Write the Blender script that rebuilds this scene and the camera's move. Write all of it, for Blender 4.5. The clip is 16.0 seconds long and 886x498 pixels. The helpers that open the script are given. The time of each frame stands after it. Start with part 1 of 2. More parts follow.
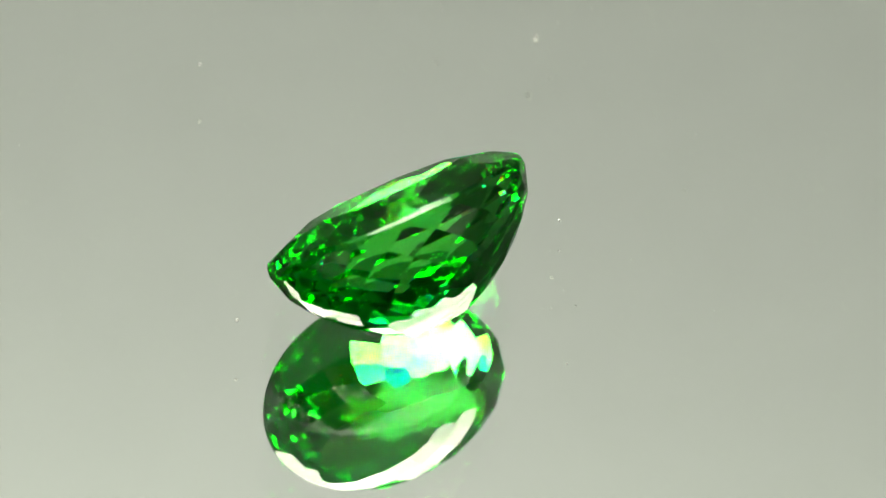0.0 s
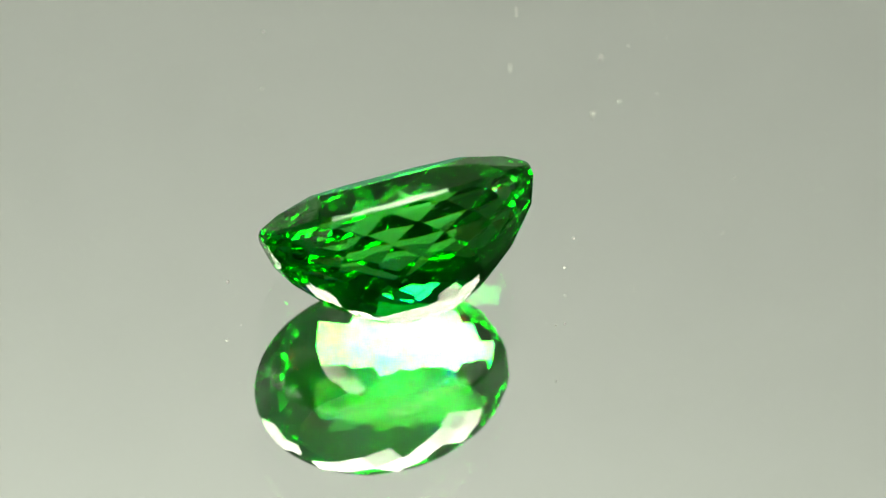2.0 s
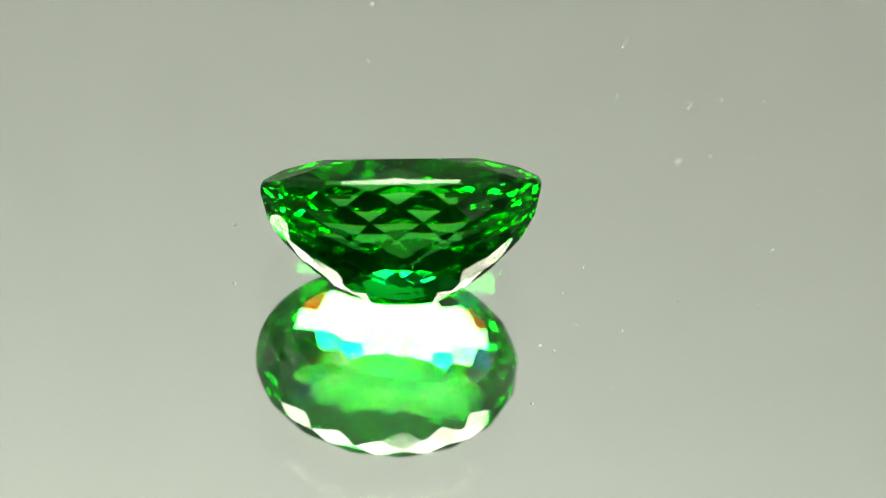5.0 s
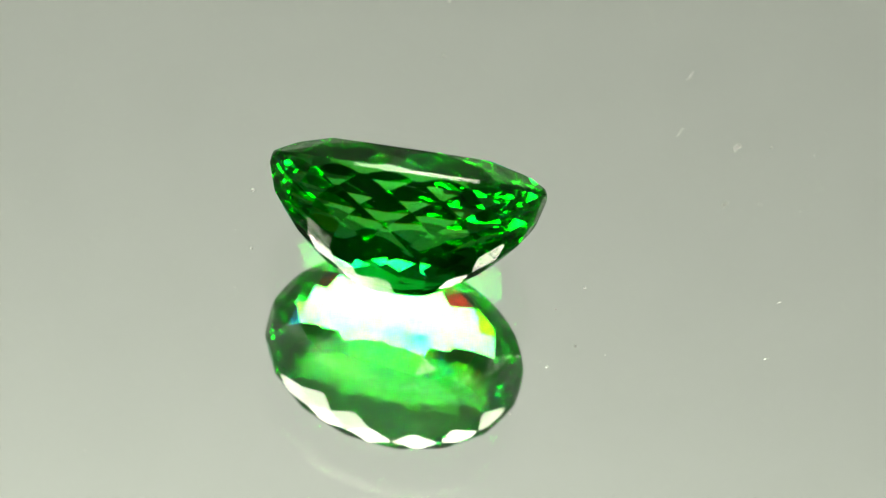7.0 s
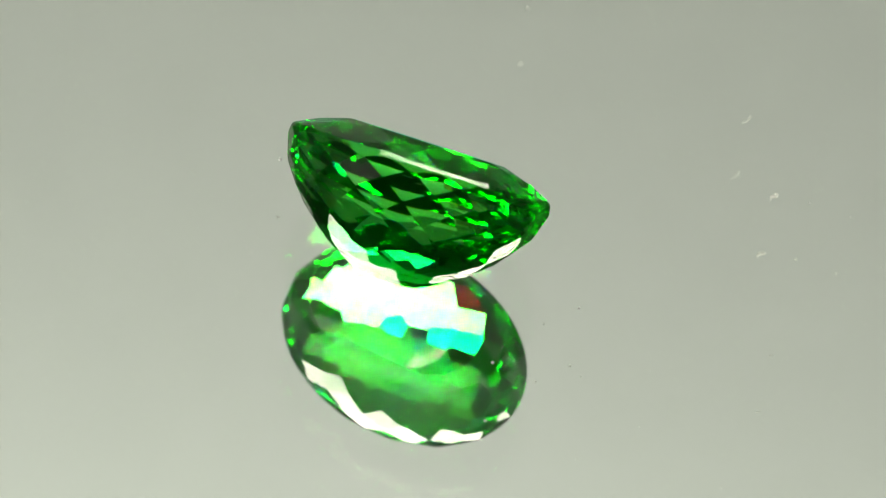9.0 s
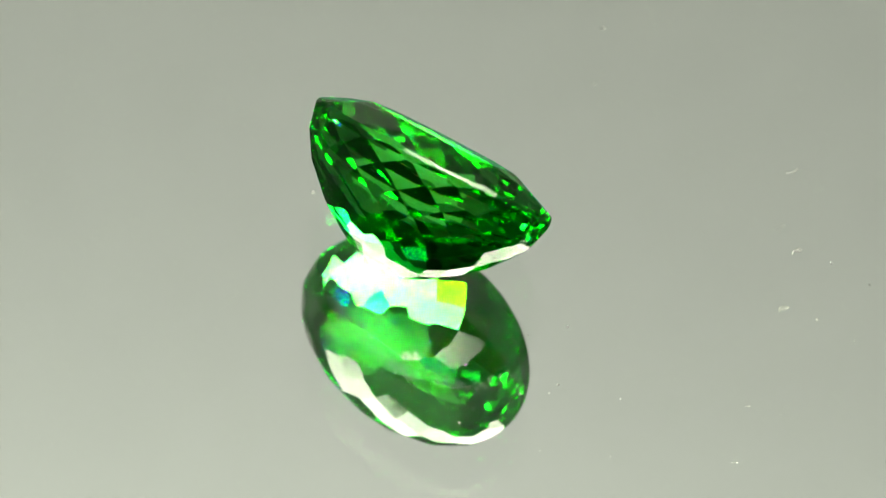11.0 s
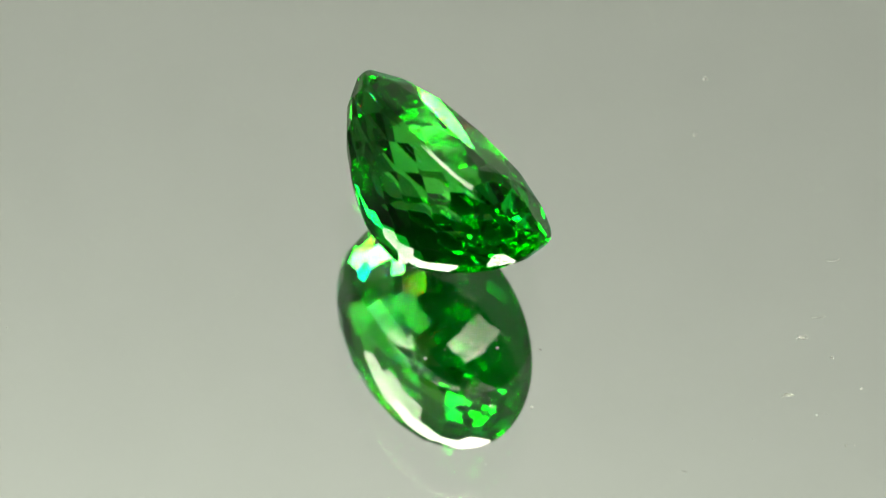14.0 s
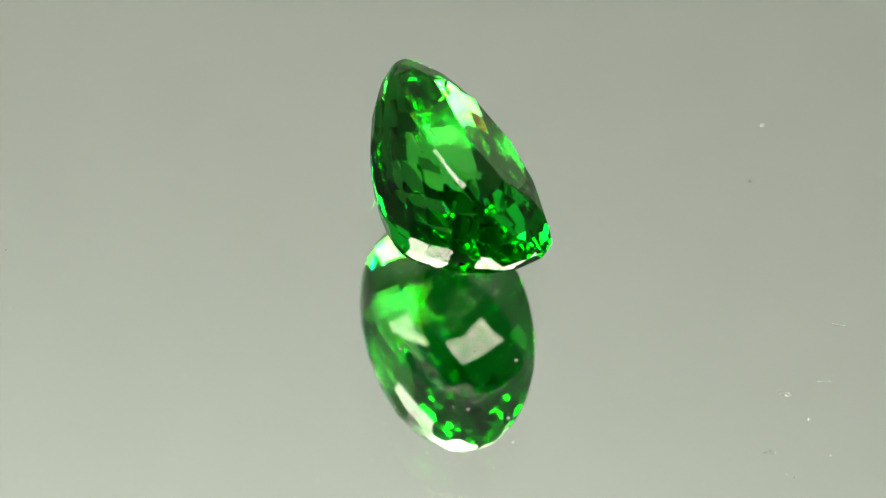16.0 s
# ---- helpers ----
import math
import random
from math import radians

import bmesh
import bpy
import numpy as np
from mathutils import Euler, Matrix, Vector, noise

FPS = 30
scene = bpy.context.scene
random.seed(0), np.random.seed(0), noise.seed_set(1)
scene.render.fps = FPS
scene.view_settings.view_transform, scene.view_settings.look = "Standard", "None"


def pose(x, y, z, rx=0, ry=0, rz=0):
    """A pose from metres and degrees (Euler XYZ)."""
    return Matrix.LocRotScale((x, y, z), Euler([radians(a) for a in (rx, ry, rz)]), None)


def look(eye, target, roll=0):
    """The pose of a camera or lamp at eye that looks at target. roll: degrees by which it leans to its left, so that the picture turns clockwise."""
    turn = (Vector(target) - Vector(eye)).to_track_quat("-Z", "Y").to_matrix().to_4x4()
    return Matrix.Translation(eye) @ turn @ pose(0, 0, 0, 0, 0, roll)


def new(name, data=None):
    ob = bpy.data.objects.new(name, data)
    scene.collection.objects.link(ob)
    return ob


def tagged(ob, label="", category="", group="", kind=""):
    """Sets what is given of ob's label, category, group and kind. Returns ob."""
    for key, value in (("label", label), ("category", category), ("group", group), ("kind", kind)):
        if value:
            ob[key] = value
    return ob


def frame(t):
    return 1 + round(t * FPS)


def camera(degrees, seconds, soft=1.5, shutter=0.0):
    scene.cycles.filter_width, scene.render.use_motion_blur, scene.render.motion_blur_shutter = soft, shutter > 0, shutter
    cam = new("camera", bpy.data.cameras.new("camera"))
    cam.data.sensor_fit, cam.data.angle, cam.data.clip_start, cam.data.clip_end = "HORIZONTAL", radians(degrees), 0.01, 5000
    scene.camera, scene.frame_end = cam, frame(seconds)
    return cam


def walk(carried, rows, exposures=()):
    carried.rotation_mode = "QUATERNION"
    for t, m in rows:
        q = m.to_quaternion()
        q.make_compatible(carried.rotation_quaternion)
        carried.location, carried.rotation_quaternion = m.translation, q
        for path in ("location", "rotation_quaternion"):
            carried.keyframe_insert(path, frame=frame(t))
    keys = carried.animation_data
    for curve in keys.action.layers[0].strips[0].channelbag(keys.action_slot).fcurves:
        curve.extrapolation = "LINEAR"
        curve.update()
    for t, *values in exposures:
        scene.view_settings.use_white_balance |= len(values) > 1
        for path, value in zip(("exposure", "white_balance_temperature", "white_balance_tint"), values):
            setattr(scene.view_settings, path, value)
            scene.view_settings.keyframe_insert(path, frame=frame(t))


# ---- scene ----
MM = 0.001
EYE, AIM, ROLL = (-0.00077, -0.07091, 0.08141), (-0.00077, 0.00058, 0.00051), 5.60
cam = camera(17.59, 16.0, soft=1.2)
cam.data.dof.use_dof, cam.data.dof.focus_distance, cam.data.dof.aperture_fstop = True, 0.1065, 60
walk(cam, [(0.0, look(EYE, AIM, ROLL)), (16.0, look(EYE, AIM, ROLL))],
     exposures=[(0.0, -0.04), (3.5, 0.0), (7.0, 0.0), (9.0, -0.03), (12.5, -0.12), (16.0, -0.13)])


def turned(t):
    """The turntable's angle in degrees; it runs clockwise seen from above."""
    return -(6.1944 * t + 0.00626 * t * t)


# ---- light ----
PANEL_STRENGTH, PANEL_HEIGHT, PANEL_LONG, PANEL_WIDE, PANEL_Y = 23.0, 210 * MM, 340 * MM, 98 * MM, -12 * MM
BACK_FILL, BACK_AIM, BACK_WATTS = (-0.10, -0.20, 0.98), (0.02, 0.35, 0.54), 7.5

world = bpy.data.worlds.new("studio")
world.use_nodes = True
world.node_tree.nodes["Background"].inputs[0].default_value = (0.9, 1.0, 0.9, 1)
world.node_tree.nodes["Background"].inputs[1].default_value = 0.02
scene.world = world
scene.cycles.max_bounces, scene.cycles.glossy_bounces, scene.cycles.transmission_bounces = 28, 20, 24
scene.cycles.sample_clamp_indirect = 0.0


# unseen lamp, added to brighten the grey card towards its top
back_glow = bpy.data.lights.new("backdrop_fill", "AREA")
back_glow.shape, back_glow.size, back_glow.energy, back_glow.color = "DISK", 0.05, BACK_WATTS, (1.0, 0.99, 0.95)
tagged(new("backdrop_fill", back_glow), "unseen fill light added to brighten the grey backdrop", "lamp").matrix_world = look(BACK_FILL, BACK_AIM)


# ---- materials ----
def material(name):
    m = bpy.data.materials.new(name)
    m.use_nodes = True
    m.node_tree.nodes.clear()
    n = m.node_tree.nodes
    return m, n, m.node_tree.links, n.new("ShaderNodeOutputMaterial")


def plain(name, color, rough=0.6, metal=0.0, scale=400.0, vary=0.15, bump=0.1):
    """A surface whose colour wanders at two scales, with fine relief."""
    m, n, l, out = material(name)
    b = n.new("ShaderNodeBsdfPrincipled")
    co = n.new("ShaderNodeTexCoord")
    fine, wide = n.new("ShaderNodeTexNoise"), n.new("ShaderNodeTexNoise")
    fine.inputs["Scale"].default_value, wide.inputs["Scale"].default_value = scale, scale / 14
    fine.inputs["Detail"].default_value = 6
    mix = n.new("ShaderNodeMath")
    mix.operation = "MULTIPLY"
    l.new(co.outputs["Object"], fine.inputs["Vector"])
    l.new(co.outputs["Object"], wide.inputs["Vector"])
    l.new(fine.outputs[0], mix.inputs[0])
    l.new(wide.outputs[0], mix.inputs[1])
    ramp = n.new("ShaderNodeValToRGB")
    ramp.color_ramp.elements[0].position, ramp.color_ramp.elements[1].position = 0.1, 0.45
    ramp.color_ramp.elements[0].color = (*[c * (1 - vary) for c in color], 1)
    ramp.color_ramp.elements[1].color = (*[min(1, c * (1 + vary)) for c in color], 1)
    l.new(mix.outputs[0], ramp.inputs[0])
    l.new(ramp.outputs[0], b.inputs["Base Color"])
    b.inputs["Roughness"].default_value, b.inputs["Metallic"].default_value = rough, metal
    bm_ = n.new("ShaderNodeBump")
    bm_.inputs["Strength"].default_value, bm_.inputs["Distance"].default_value = bump, 0.0003
    l.new(fine.outputs[0], bm_.inputs["Height"])
    l.new(bm_.outputs[0], b.inputs["Normal"])
    l.new(b.outputs[0], out.inputs[0])
    return m


def glowing(name, color, strength, half_long, half_wide):
    """A softbox cloth: brightest over the lamp behind its middle, weaker towards the rim, with a faint weave."""
    m, n, l, out = material(name)
    e, co, place = n.new("ShaderNodeEmission"), n.new("ShaderNodeTexCoord"), n.new("ShaderNodeMapping")
    ball, span, weave, mul = n.new("ShaderNodeTexGradient"), n.new("ShaderNodeMapRange"), n.new("ShaderNodeTexNoise"), n.new("ShaderNodeMath")
    ball.gradient_type, mul.operation = "SPHERICAL", "MULTIPLY"
    place.inputs["Scale"].default_value = (0.85 / half_long, 0.75 / half_wide, 1)
    weave.inputs["Scale"].default_value = 90
    span.inputs[3].default_value, span.inputs[4].default_value = strength * 0.4, strength
    wide = n.new("ShaderNodeMapRange")
    wide.inputs[3].default_value, wide.inputs[4].default_value = 0.8, 1.2
    e.inputs[0].default_value = (*color, 1)
    l.new(co.outputs["Object"], place.inputs[0])
    l.new(place.outputs[0], ball.inputs[0])
    l.new(ball.outputs[1], span.inputs[0])
    l.new(co.outputs["Object"], weave.inputs["Vector"])
    l.new(weave.outputs[0], wide.inputs[0])
    l.new(span.outputs[0], mul.inputs[0])
    l.new(wide.outputs[0], mul.inputs[1])
    l.new(mul.outputs[0], e.inputs[1])
    l.new(e.outputs[0], out.inputs[0])
    return m


def crystal(name, through_color, inner_color, iors):
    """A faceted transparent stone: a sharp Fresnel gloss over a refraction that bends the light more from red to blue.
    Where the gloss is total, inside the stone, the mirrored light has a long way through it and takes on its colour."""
    m, n, l, out = material(name)
    red, green, blue = through_color
    low, high = iors
    bands = ((0.55 * red, 0, 0), (0.45 * red, 0.25 * green, 0), (0, 0.5 * green, 0), (0, 0.25 * green, 0.45 * blue), (0, 0, 0.55 * blue))
    total = None
    for i, c in enumerate(bands):
        r = n.new("ShaderNodeBsdfRefraction")
        r.inputs["Color"].default_value, r.inputs["Roughness"].default_value = (*c, 1), 0
        r.inputs["IOR"].default_value = low + (high - low) * i / 4
        if total:
            add = n.new("ShaderNodeAddShader")
            l.new(total.outputs[0], add.inputs[0])
            l.new(r.outputs[0], add.inputs[1])
            total = add
        else:
            total = r
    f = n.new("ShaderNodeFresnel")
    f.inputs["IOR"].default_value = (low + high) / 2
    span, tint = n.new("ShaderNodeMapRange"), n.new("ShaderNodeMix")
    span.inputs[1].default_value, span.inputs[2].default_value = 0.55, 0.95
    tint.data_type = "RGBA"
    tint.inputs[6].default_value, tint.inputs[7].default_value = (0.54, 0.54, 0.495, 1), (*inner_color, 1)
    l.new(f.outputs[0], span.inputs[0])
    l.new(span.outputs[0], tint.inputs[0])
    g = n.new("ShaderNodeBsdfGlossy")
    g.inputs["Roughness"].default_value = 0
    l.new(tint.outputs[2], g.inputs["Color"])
    mix = n.new("ShaderNodeMixShader")
    l.new(f.outputs[0], mix.inputs[0])
    l.new(total.outputs[0], mix.inputs[1])
    l.new(g.outputs[0], mix.inputs[2])
    l.new(mix.outputs[0], out.inputs[0])
    return m


def clear_glass(name):
    m, n, l, out = material(name)
    g = n.new("ShaderNodeBsdfGlass")
    g.inputs["Color"].default_value, g.inputs["Roughness"].default_value, g.inputs["IOR"].default_value = (0.985, 0.995, 0.98, 1), 0, 1.52
    l.new(g.outputs[0], out.inputs[0])
    return m


def silvered(name):
    m, n, l, out = material(name)
    g = n.new("ShaderNodeBsdfGlossy")
    g.inputs["Color"].default_value, g.inputs["Roughness"].default_value = (0.93, 0.95, 0.91, 1), 0
    l.new(g.outputs[0], out.inputs[0])
    return m


def powder(name, color, cover):
    """Loose pale dust that light passes through in part."""
    m, n, l, out = material(name)
    d, t, clear = n.new("ShaderNodeBsdfDiffuse"), n.new("ShaderNodeBsdfTranslucent"), n.new("ShaderNodeBsdfTransparent")
    grain, ramp = n.new("ShaderNodeTexNoise"), n.new("ShaderNodeMapRange")
    grain.inputs["Scale"].default_value = 15000
    ramp.inputs[1].default_value, ramp.inputs[2].default_value = 0.3, 0.7
    ramp.inputs[3].default_value, ramp.inputs[4].default_value = cover * 0.5, cover * 1.5
    d.inputs[0].default_value = t.inputs[0].default_value = (*color, 1)
    half, mix = n.new("ShaderNodeMixShader"), n.new("ShaderNodeMixShader")
    half.inputs[0].default_value = 0.62
    l.new(grain.outputs[0], ramp.inputs[0])
    l.new(d.outputs[0], half.inputs[1])
    l.new(t.outputs[0], half.inputs[2])
    l.new(ramp.outputs[0], mix.inputs[0])
    l.new(clear.outputs[0], mix.inputs[1])
    l.new(half.outputs[0], mix.inputs[2])
    l.new(mix.outputs[0], out.inputs[0])
    return m


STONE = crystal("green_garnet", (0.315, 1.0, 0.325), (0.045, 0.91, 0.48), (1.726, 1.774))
GLASS = clear_glass("mirror_glass")
SILVER = silvered("silver_coat")
BACK_PAINT = plain("mirror_back_paint", (0.12, 0.10, 0.09))
CARD = plain("grey_card", (0.555, 0.58, 0.535), 0.9, 0, 60, 0.03, 0.05)
TABLE = plain("table_top", (0.30, 0.305, 0.29), 0.5)
WALL = plain("grey_studio_wall", (0.15, 0.152, 0.148), 0.9, 0, 8)
BOUNCE = plain("pale_bounce_wall", (0.34, 0.34, 0.33), 0.9, 0, 8, 0.05)
DIM_BOARD = plain("dim_board_grey", (0.17, 0.18, 0.165), 0.8, 0, 60, 0.06, 0.05)
HOUSING = plain("lamp_housing_black", (0.03, 0.03, 0.03), 0.4)
DIFFUSER = glowing("lamp_diffuser", (1.0, 0.985, 0.88), PANEL_STRENGTH, PANEL_LONG / 2, PANEL_WIDE / 2)
DUST = powder("pale_dust", (0.7, 0.7, 0.65), 0.4)
HAIR = plain("dark_hair", (0.03, 0.025, 0.02), 0.5, 0, 9000, 0.2)
LINT = powder("pale_lint", (0.7, 0.7, 0.65), 0.45)


# ---- building helpers ----
def mesh_of(bm, name, mat, smooth=False):
    me = bpy.data.meshes.new(name)
    bm.normal_update()
    bm.to_mesh(me)
    bm.free()
    me.materials.append(mat)
    for f in me.polygons:
        f.use_smooth = smooth
    return me


def part(name, bm, mat, parent=None, label=""):
    ob = new(name, mesh_of(bm, name, mat))
    if parent:
        ob.parent = parent
    return tagged(ob, label)


def box(x0, y0, z0, x1, y1, z1):
    bm = bmesh.new()
    bmesh.ops.create_cube(bm, size=1, matrix=Matrix.Translation(((x0 + x1) / 2, (y0 + y1) / 2, (z0 + z1) / 2)) @ Matrix.Diagonal((x1 - x0, y1 - y0, z1 - z0, 1)))
    return bm


def disc(radius, z0, z1, bevel=0.0, seg=128, bottom=True):
    """An upright round plate, its rim bevelled."""
    rings = [(radius - bevel, z1), (radius, z1 - bevel), (radius, z0)] if bevel else [(radius, z1), (radius, z0)]
    bm = bmesh.new()
    loops = [[bm.verts.new((r * math.cos(2 * math.pi * i / seg), r * math.sin(2 * math.pi * i / seg), z)) for i in range(seg)] for r, z in rings]
    bm.faces.new(loops[0])
    for a, b in zip(loops, loops[1:]):
        for i in range(seg):
            bm.faces.new((a[i], b[i], b[(i + 1) % seg], a[(i + 1) % seg]))
    if bottom:
        bm.faces.new(loops[-1][::-1])
    return bm


def rounded_box(hx, hy, z0, z1, r, seg=6):
    """A flat box whose upright corners are rounded."""
    bm = bmesh.new()
    ring = []
    for k, (sx, sy) in enumerate(((1, 1), (-1, 1), (-1, -1), (1, -1))):
        for i in range(seg + 1):
            a = math.pi / 2 * (k + i / seg)
            ring.append((sx * (hx - r) + r * math.cos(a), sy * (hy - r) + r * math.sin(a)))
    low, high = [bm.verts.new((*c, z0)) for c in ring], [bm.verts.new((*c, z1)) for c in ring]
    bm.faces.new(low[::-1])
    bm.faces.new(high)
    for i in range(len(ring)):
        j = (i + 1) % len(ring)
        bm.faces.new((low[i], low[j], high[j], high[i]))
    return bm


def crumb(size, seed, flat=0.6):
    """A lumpy grain that lies on the glass."""
    rng = random.Random(seed)
    bm = bmesh.new()
    bmesh.ops.create_icosphere(bm, subdivisions=2, radius=size * MM / 2)
    for v in bm.verts:
        v.co *= 1 + 0.5 * noise.noise(v.co * (2.2 / (size * MM)) + Vector((seed, 0, 0))) + rng.uniform(-0.08, 0.08)
        v.co.z *= flat
    low = min(v.co.z for v in bm.verts)
    bmesh.ops.translate(bm, verts=bm.verts, vec=(0, 0, -low))
    return bm


# ---- the studio ----
MIRROR_T = 3.0 * MM
table_top = tagged(part("table", box(-0.45, -0.45, -0.034, 0.45, 0.45, -MIRROR_T - 0.4 * MM), TABLE), "grey matte table top under the round mirror", "table", kind="structure")
# unseen room; side walls and ceiling are paler to throw more light into the stone
for name, b, paint, look_of in (("wall_north", (-0.9, 0.9, -0.7, 0.9, 0.92, 1.3), WALL, "grey"), ("wall_south", (-0.9, -0.92, -0.7, 0.9, -0.9, 1.3), WALL, "grey"),
                                ("wall_east", (0.9, -0.92, -0.7, 0.92, 0.92, 1.3), BOUNCE, "pale"), ("wall_west", (-0.92, -0.92, -0.7, -0.9, 0.92, 1.3), BOUNCE, "pale"),
                                ("ceiling", (-0.92, -0.92, 1.3, 0.92, 0.92, 1.32), BOUNCE, "pale"), ("floor", (-0.92, -0.92, -0.72, 0.92, 0.92, -0.7), WALL, "grey")):
    kind_of = name.split("_")[0]
    tagged(part(name, box(*b), paint), "plain " + look_of + " unseen studio " + kind_of, kind_of, kind="structure")


def softbox():
    lamp = new("overhead_lamp")
    lamp.location = (0, PANEL_Y, PANEL_HEIGHT)
    hl, hw = PANEL_LONG / 2, PANEL_WIDE / 2
    part("diffuser", rounded_box(hl, hw, -2 * MM, 0, 6 * MM), DIFFUSER, lamp, "glowing white diffuser")
    part("housing", rounded_box(hl + 6 * MM, hw + 6 * MM, 0.5 * MM, 30 * MM, 9 * MM), HOUSING, lamp, "black lamp housing")
    for x in (0.05, 0.125):
        rod = part("hanger_rod", disc(3 * MM, 30 * MM, 1.3 - PANEL_HEIGHT, 0, 16), HOUSING, lamp)
        rod.location = (x, 0, 0)
    return tagged(lamp, "long overhead softbox lamp with a glowing white diffuser", "lamp")


softbox()

# the grey card behind the mirror, on an added board that dims low reflections
DIM_BOARD_TOP = 0.12
tagged(part("dim_board", box(-0.26, 0.345, -MIRROR_T - 0.4 * MM, 0.26, 0.360, DIM_BOARD_TOP), DIM_BOARD), "unseen grey board added below the backdrop card to dim low reflections", "backdrop", kind="structure")
tagged(part("backdrop", box(-0.20, 0.350, DIM_BOARD_TOP, 0.20, 0.354, 0.62), CARD), "light grey paper backdrop card standing behind the mirror", "backdrop", kind="structure")


# ---- the round mirror ----
def round_mirror():
    m = new("round_mirror")
    part("glass", disc(70 * MM, -MIRROR_T, 0, 0.4 * MM, 128, False), GLASS, m, "clear mirror glass")
    part("silver_coat", disc(69.9 * MM, -MIRROR_T - 0.1 * MM, -MIRROR_T), SILVER, m, "bright silver coat")
    part("back_paint", disc(70 * MM, -MIRROR_T - 0.4 * MM, -MIRROR_T - 0.1 * MM), BACK_PAINT, m, "dull backing paint")
    return tagged(m, "round glass mirror lying flat and slowly turning", "mirror")


mirror = round_mirror()


# ---- the gemstone ----
HALF_LONG, HALF_WIDE, DEPTH, GIRDLE, KEEL = 5.202, 3.731, 4.395, 0.05, 0.20
TABLE_R, TABLE_Z, CROWN_Z = 0.60, 0.93, 0.12


def belly(u):
    """The belly's half width at the part u of its depth."""
    return (1 - u ** 1.50) ** (1 / 1.256)


def faceted_stone():
    """An oval stone cut by planes, in millimetres of height and in half axes across: a girdle, a low crown and a deep belly of kite facets
    that ends in a short keel."""
    rng = random.Random(4)
    planes = [((0, 0, 1), (0, 0, TABLE_Z))]

    def row(count, offset, r, z, steep, sign, jitter=0.012):
        for i in range(count):
            a = 2 * math.pi * (i + offset) / count + rng.uniform(-jitter, jitter)
            s = steep * (1 + rng.uniform(-jitter, jitter))
            planes.append(((s * math.cos(a), s * math.sin(a), sign), (r * math.cos(a), r * math.sin(a), z)))

    row(96, 0, 1.0, 0, 40, 1, 0.0)
    row(96, 0.5, 1.0, 0.02, 9.6, 1, 0.0)
    # the crown: eight mains that touch the table's corners, eight stars on its sides, sixteen halves along the girdle
    steep = (TABLE_Z - CROWN_Z) / (1 - TABLE_R)
    mains = [math.radians(q + k) for q in (0, 180) for k in (23, 66, 114, 157)]
    for i, a in enumerate(mains):
        wide = (mains[(i + 1) % 8] - a) % (2 * math.pi)
        planes.append(((steep * math.cos(a), steep * math.sin(a), 1), (math.cos(a), math.sin(a), CROWN_Z)))
        star, r = a + wide / 2, TABLE_R * math.cos(wide / 2)
        planes.append(((0.58 * steep * math.cos(star), 0.58 * steep * math.sin(star), 1), (r * math.cos(star), r * math.sin(star), TABLE_Z)))
        for share in (0.25, 0.75):
            half = a + wide * share + rng.uniform(-0.01, 0.01)
            planes.append(((1.3 * steep * math.cos(half), 1.3 * steep * math.sin(half), 1), (math.cos(half), math.sin(half), CROWN_Z)))
    row(16, 0, 0.999, -GIRDLE, 22, -1)
    for offset, u in ((0.5, 0.15), (0, 0.31), (0.5, 0.46), (0, 0.60), (0.5, 0.73), (0, 0.85), (0.5, 0.94)):
        r, z = belly(u), -GIRDLE - u * (DEPTH - GIRDLE)
        dr, k = (belly(u + 1e-4) - belly(u - 1e-4)) / 2e-4 / (DEPTH - GIRDLE), KEEL * u
        dk = KEEL / (DEPTH - GIRDLE)
        for i in range(16):
            a = 2 * math.pi * (i + offset) / 16 + rng.uniform(-0.014, 0.014)
            c, d = math.cos(a), math.sin(a)
            tip = (c * c * (dr + dk) / (r + k) + d * d * dr / r) * (1 + rng.uniform(-0.014, 0.014))
            planes.append(((c / (r + k), d / r, tip), ((r + k) * c, r * d, z)))
    bm = bmesh.new()
    bmesh.ops.create_cube(bm, size=12)
    for no, co in planes:
        cut = bmesh.ops.bisect_plane(bm, geom=bm.verts[:] + bm.edges[:] + bm.faces[:], dist=1e-5, plane_co=co, plane_no=Vector(no).normalized(), clear_outer=True)
        edges = [g for g in cut["geom_cut"] if isinstance(g, bmesh.types.BMEdge)]
        if len(edges) > 2:
            bmesh.ops.contextual_create(bm, geom=edges)
    bmesh.ops.transform(bm, matrix=Matrix.Diagonal((HALF_LONG * MM, HALF_WIDE * MM, MM, 1)), verts=bm.verts)
    bmesh.ops.recalc_face_normals(bm, faces=bm.faces)
    return bm


GEM_POSE = Matrix.Translation((-2.641 * MM, -0.556 * MM, 3.493 * MM)) @ pose(0, 0, 0, 0, 0, 28.915) @ pose(0, 0, 0, -46.862) @ pose(0, 0, 0, 0, -7.929)
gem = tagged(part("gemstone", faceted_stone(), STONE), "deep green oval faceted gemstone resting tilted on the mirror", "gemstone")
# let the lowest facet touch the glass
low = min((GEM_POSE @ v.co).z for v in gem.data.vertices)
GEM_POSE = Matrix.Translation((0, 0, 0.005 * MM - low)) @ GEM_POSE


WISP = powder("inclusion", (0.75, 0.85, 0.72), 0.5)
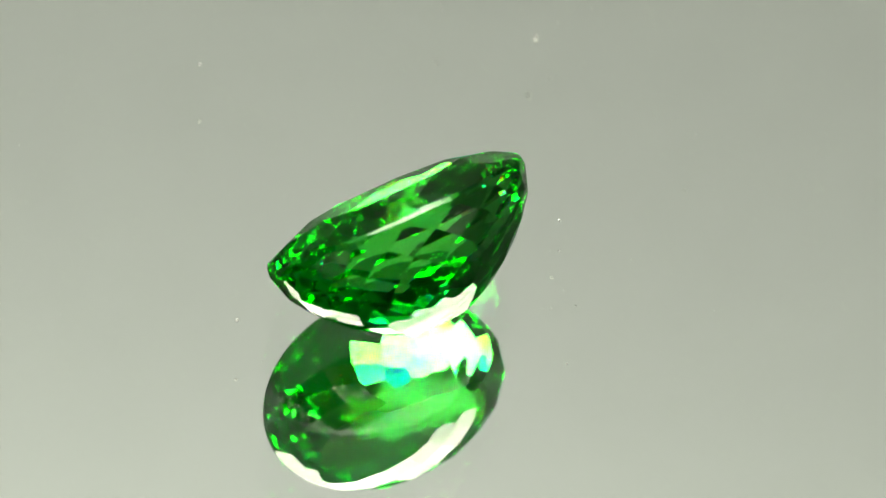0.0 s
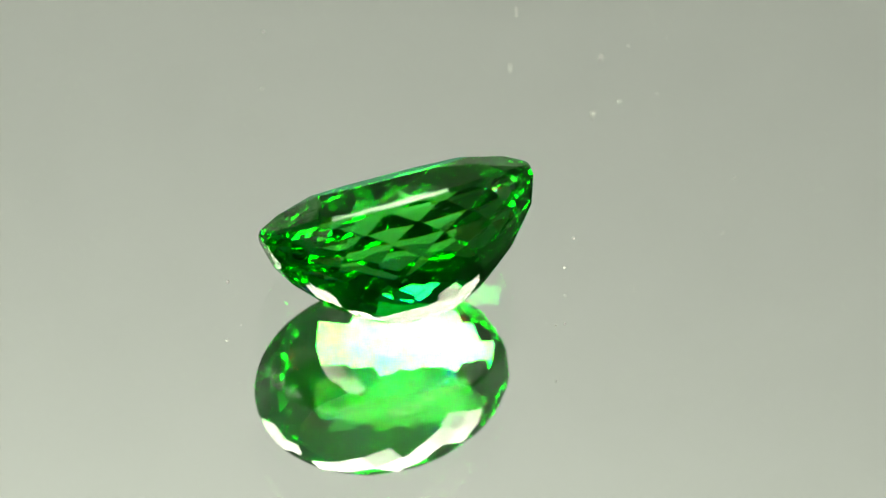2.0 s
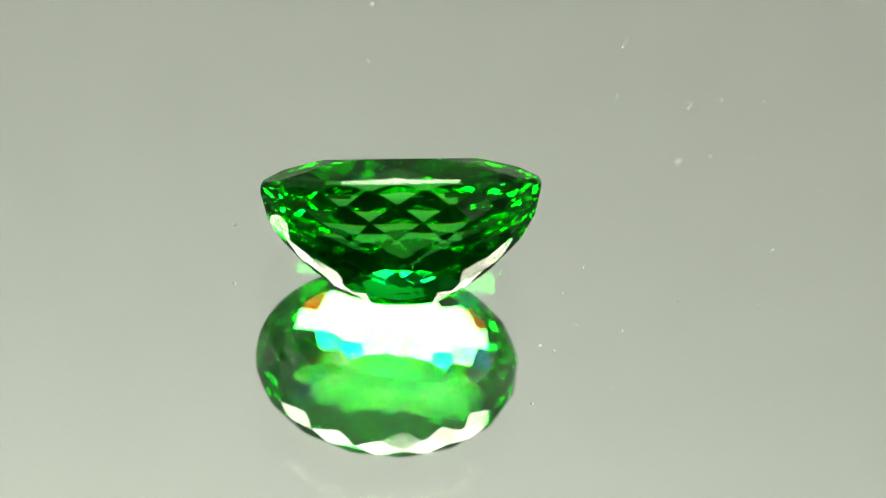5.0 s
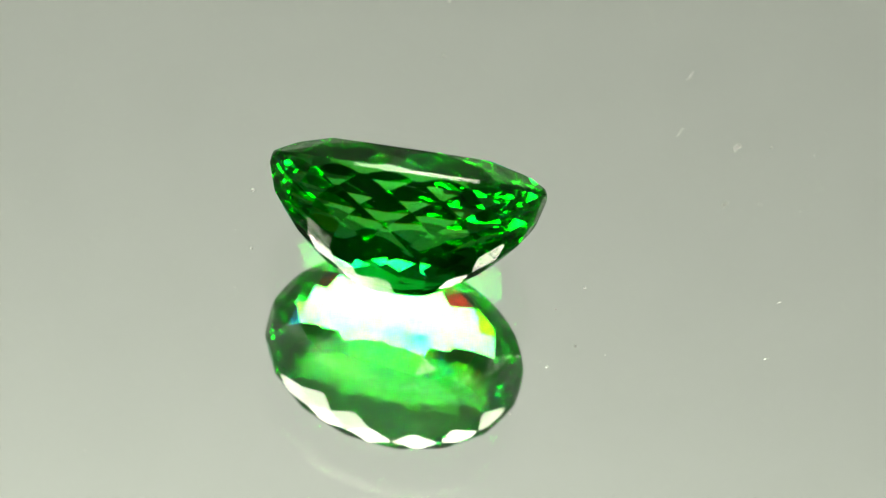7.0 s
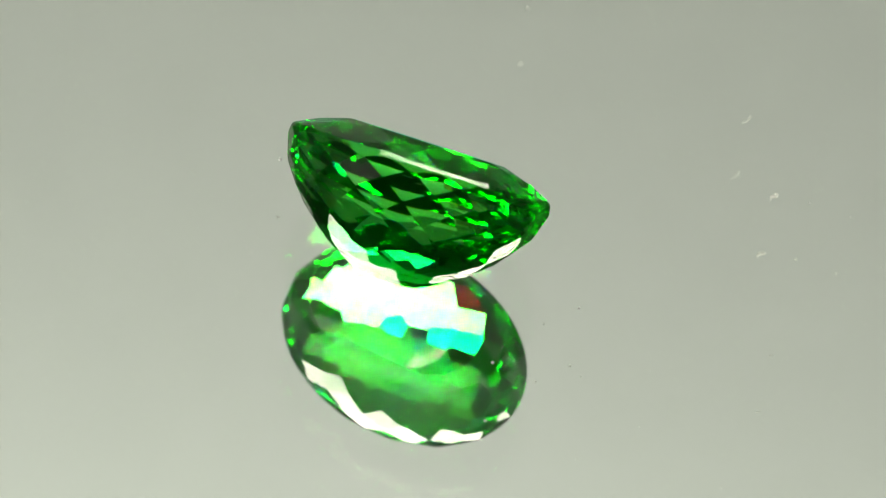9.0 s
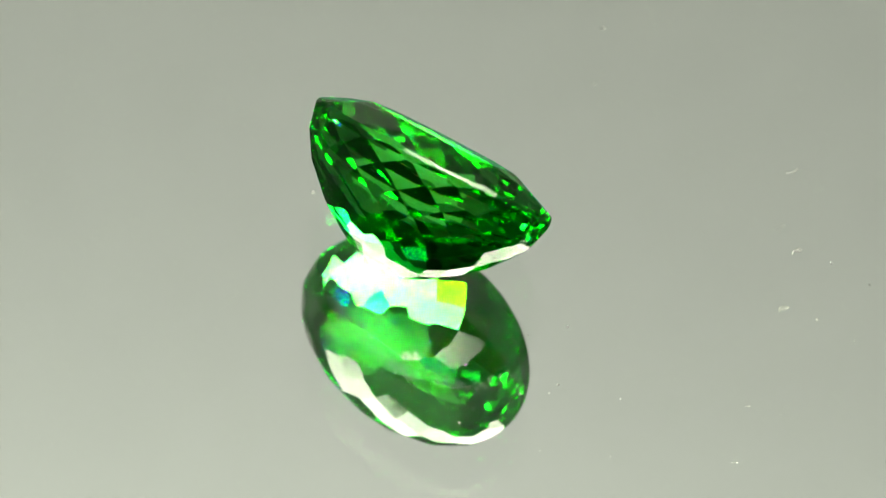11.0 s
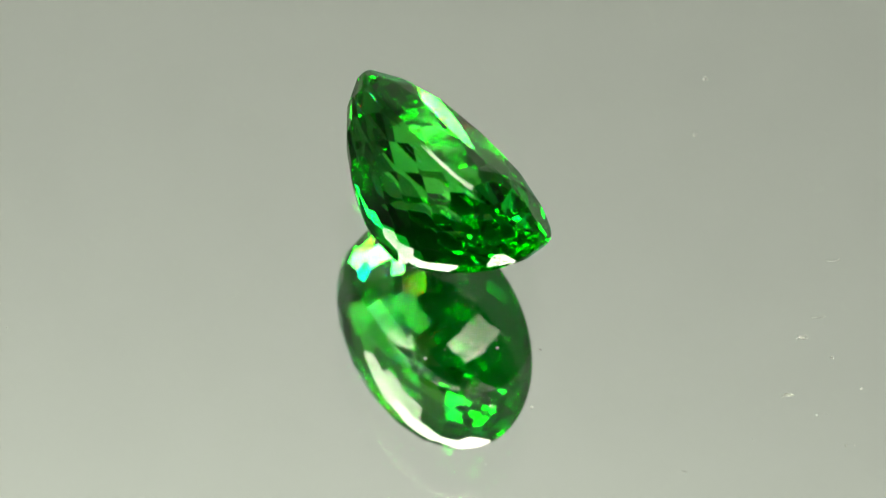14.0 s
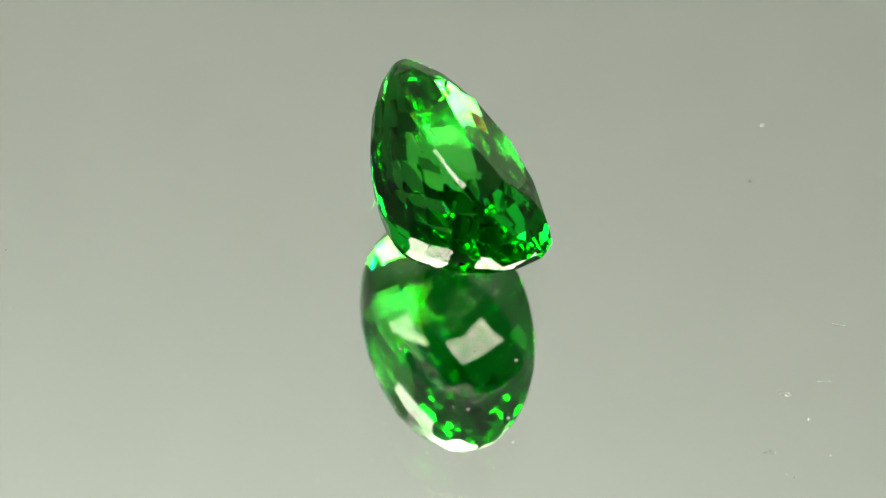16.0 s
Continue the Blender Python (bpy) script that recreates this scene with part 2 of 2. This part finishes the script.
for x, y, z, length, turn, seed in ((0.7, -2.75, -0.30, 0.55, 12, 61), (1.15, -2.6, -0.42, 0.35, -20, 62), (-0.6, -2.2, -0.9, 0.2, 40, 63)):
    bm = crumb(0.06, seed, 0.3)
    for v in bm.verts:
        v.co.x *= length / 0.07
        v.co.y += 0.05 * MM * noise.noise((v.co.x * 6000, seed, 0))
    wisp = part("inclusion", bm, WISP, gem, "pale wispy flaw inside the stone")
    wisp.matrix_basis = pose(x * MM, y * MM, z * MM, 25, 0, turn)


# ---- dust on the glass ----
DUST_AT = ((-11.15, 9.49, 0.16), (-8.08, -3.50, 0.15), (3.00, 13.89, 0.12), (4.36, 14.93, 0.09), (7.05, 10.79, 0.06), (3.58, 3.03, 0.12),
           (7.28, 3.84, 0.06), (13.02, 3.22, 0.06), (5.68, 13.57, 0.05), (7.02, 14.51, 0.06), (4.32, -16.53, 0.07), (6.98, -15.68, 0.06),
           (4.22, -5.27, 0.05), (-6.93, -5.30, 0.06), (4.38, -1.19, 0.11), (3.64, 1.46, 0.11), (6.39, 1.37, 0.07))
FIBRES_AT = ((8.73, 8.29, 75),)


grains = []
for i, (x, y, size) in enumerate(DUST_AT):
    grain = tagged(part("dust_grain", crumb(size * 1.05, i), DUST), "tiny pale dust grain lying on the mirror glass", "dust", "dust grains on the mirror")
    grains.append((grain, Matrix.Translation((x * MM, y * MM, 0.002 * MM)) @ pose(0, 0, 0, 0, 0, 47 * i)))
for i, (x, y, angle) in enumerate(FIBRES_AT):
    bm = crumb(0.05, 40 + i)
    for v in bm.verts:
        v.co.x *= 5
        v.co.y += 40 * v.co.x * v.co.x * 6
    grain = tagged(part("fibre", bm, LINT), "short pale fibre lying on the mirror glass", "fibre", "fibres on the mirror")
    grains.append((grain, Matrix.Translation((x * MM, y * MM, 0.002 * MM)) @ pose(0, 0, 0, 0, 0, angle)))


def hair(points, r):
    """A thin thread through points, in millimetres."""
    bm = bmesh.new()
    rings = []
    for k, q in enumerate(points):
        ahead = (Vector(points[min(k + 1, len(points) - 1)]) - Vector(points[max(k - 1, 0)])).normalized()
        side = ahead.cross(Vector((0, 0, 1))).normalized()
        up = side.cross(ahead)
        rings.append([bm.verts.new((Vector(q) + r * (side * math.cos(a) + up * math.sin(a))) * MM) for a in [math.pi / 3 * i for i in range(6)]])
    for a, b in zip(rings, rings[1:]):
        for i in range(6):
            bm.faces.new((a[i], a[(i + 1) % 6], b[(i + 1) % 6], b[i]))
    bm.faces.new(rings[0][::-1])
    bm.faces.new(rings[-1])
    bmesh.ops.recalc_face_normals(bm, faces=bm.faces)
    return bm


curl = [(0.22 * math.cos(0.35 * i) * (1 - 0.02 * i), 0.22 * math.sin(0.35 * i) - (0.10 * (i - 9) if i > 9 else 0), 0.03 + 0.004 * i) for i in range(16)]
thread = tagged(part("dark_hair", hair(curl, 0.009), HAIR), "short curled dark hair lying by the stone", "hair")
grains.append((thread, Matrix.Translation((0.15 * MM, -0.35 * MM, 0)) @ pose(0, 0, 0, 0, 0, 35)))
wave = [(0.09 * i - 0.3, 0.07 * math.sin(1.9 * i), 0.03 + 0.02 * (i % 3)) for i in range(8)]
thread = tagged(part("lint", hair(wave, 0.012), DUST), "tiny pale kinked lint fibre at the foot of the stone", "lint")
grains.append((thread, Matrix.Translation((-3.02 * MM, -3.56 * MM, 0)) @ pose(0, 0, 0, 0, 0, -10)))


# a bowed fibre and a knot of lint, farther out on the glass
bow = [(0.30 * math.sin(0.16 * (i - 7)), 0.12 - 0.12 * math.cos(0.16 * (i - 7)), 0.03 + 0.004 * abs(i - 7)) for i in range(15)]
thread = tagged(part("lint", hair(bow, 0.024), LINT), "pale bowed lint fibre lying on the mirror glass", "lint")
grains.append((thread, Matrix.Translation((-1.80 * MM, 14.20 * MM, 0)) @ pose(0, 0, 0, 0, 0, -turned(16.0) + 4)))
knot = [(0.15 * math.cos(1.05 * i) + 0.02 * i - 0.15, 0.10 * math.sin(1.5 * i + 0.4), 0.04 + 0.012 * (i % 5)) for i in range(15)]
thread = tagged(part("lint", hair(knot, 0.018), LINT), "pale knotted wisp of lint lying on the mirror glass", "lint")
grains.append((thread, Matrix.Translation((2.13 * MM, 12.80 * MM, 0)) @ pose(0, 0, 0, 0, 0, -turned(16.0))))

# the finest dust, past counting
bm = bmesh.new()
rng = random.Random(11)
for i in range(260):
    a, r = rng.uniform(0, 2 * math.pi), 26 * math.sqrt(rng.random())
    size = rng.choice((0.012, 0.015, 0.018, 0.022, 0.03)) * MM
    made = bmesh.ops.create_icosphere(bm, subdivisions=1, radius=size, matrix=Matrix.Translation((r * math.cos(a) * MM, r * math.sin(a) * MM, size)))
    for v in made["verts"]:
        v.co += Vector((rng.uniform(-1, 1), rng.uniform(-1, 1), 0)) * size * 0.4
fine_dust = tagged(part("fine_dust", bm, DUST), "sparse fine pale dust over the mirror glass", "dust", kind="stuff")


# ---- what moves ----
def motions():
    times = [0.5 * i for i in range(33)]
    for thing, rest in ((mirror, Matrix()), (gem, GEM_POSE), (fine_dust, Matrix()), *grains):
        walk(thing, [(t, pose(0, 0, 0, 0, 0, turned(t)) @ rest) for t in times])


motions()
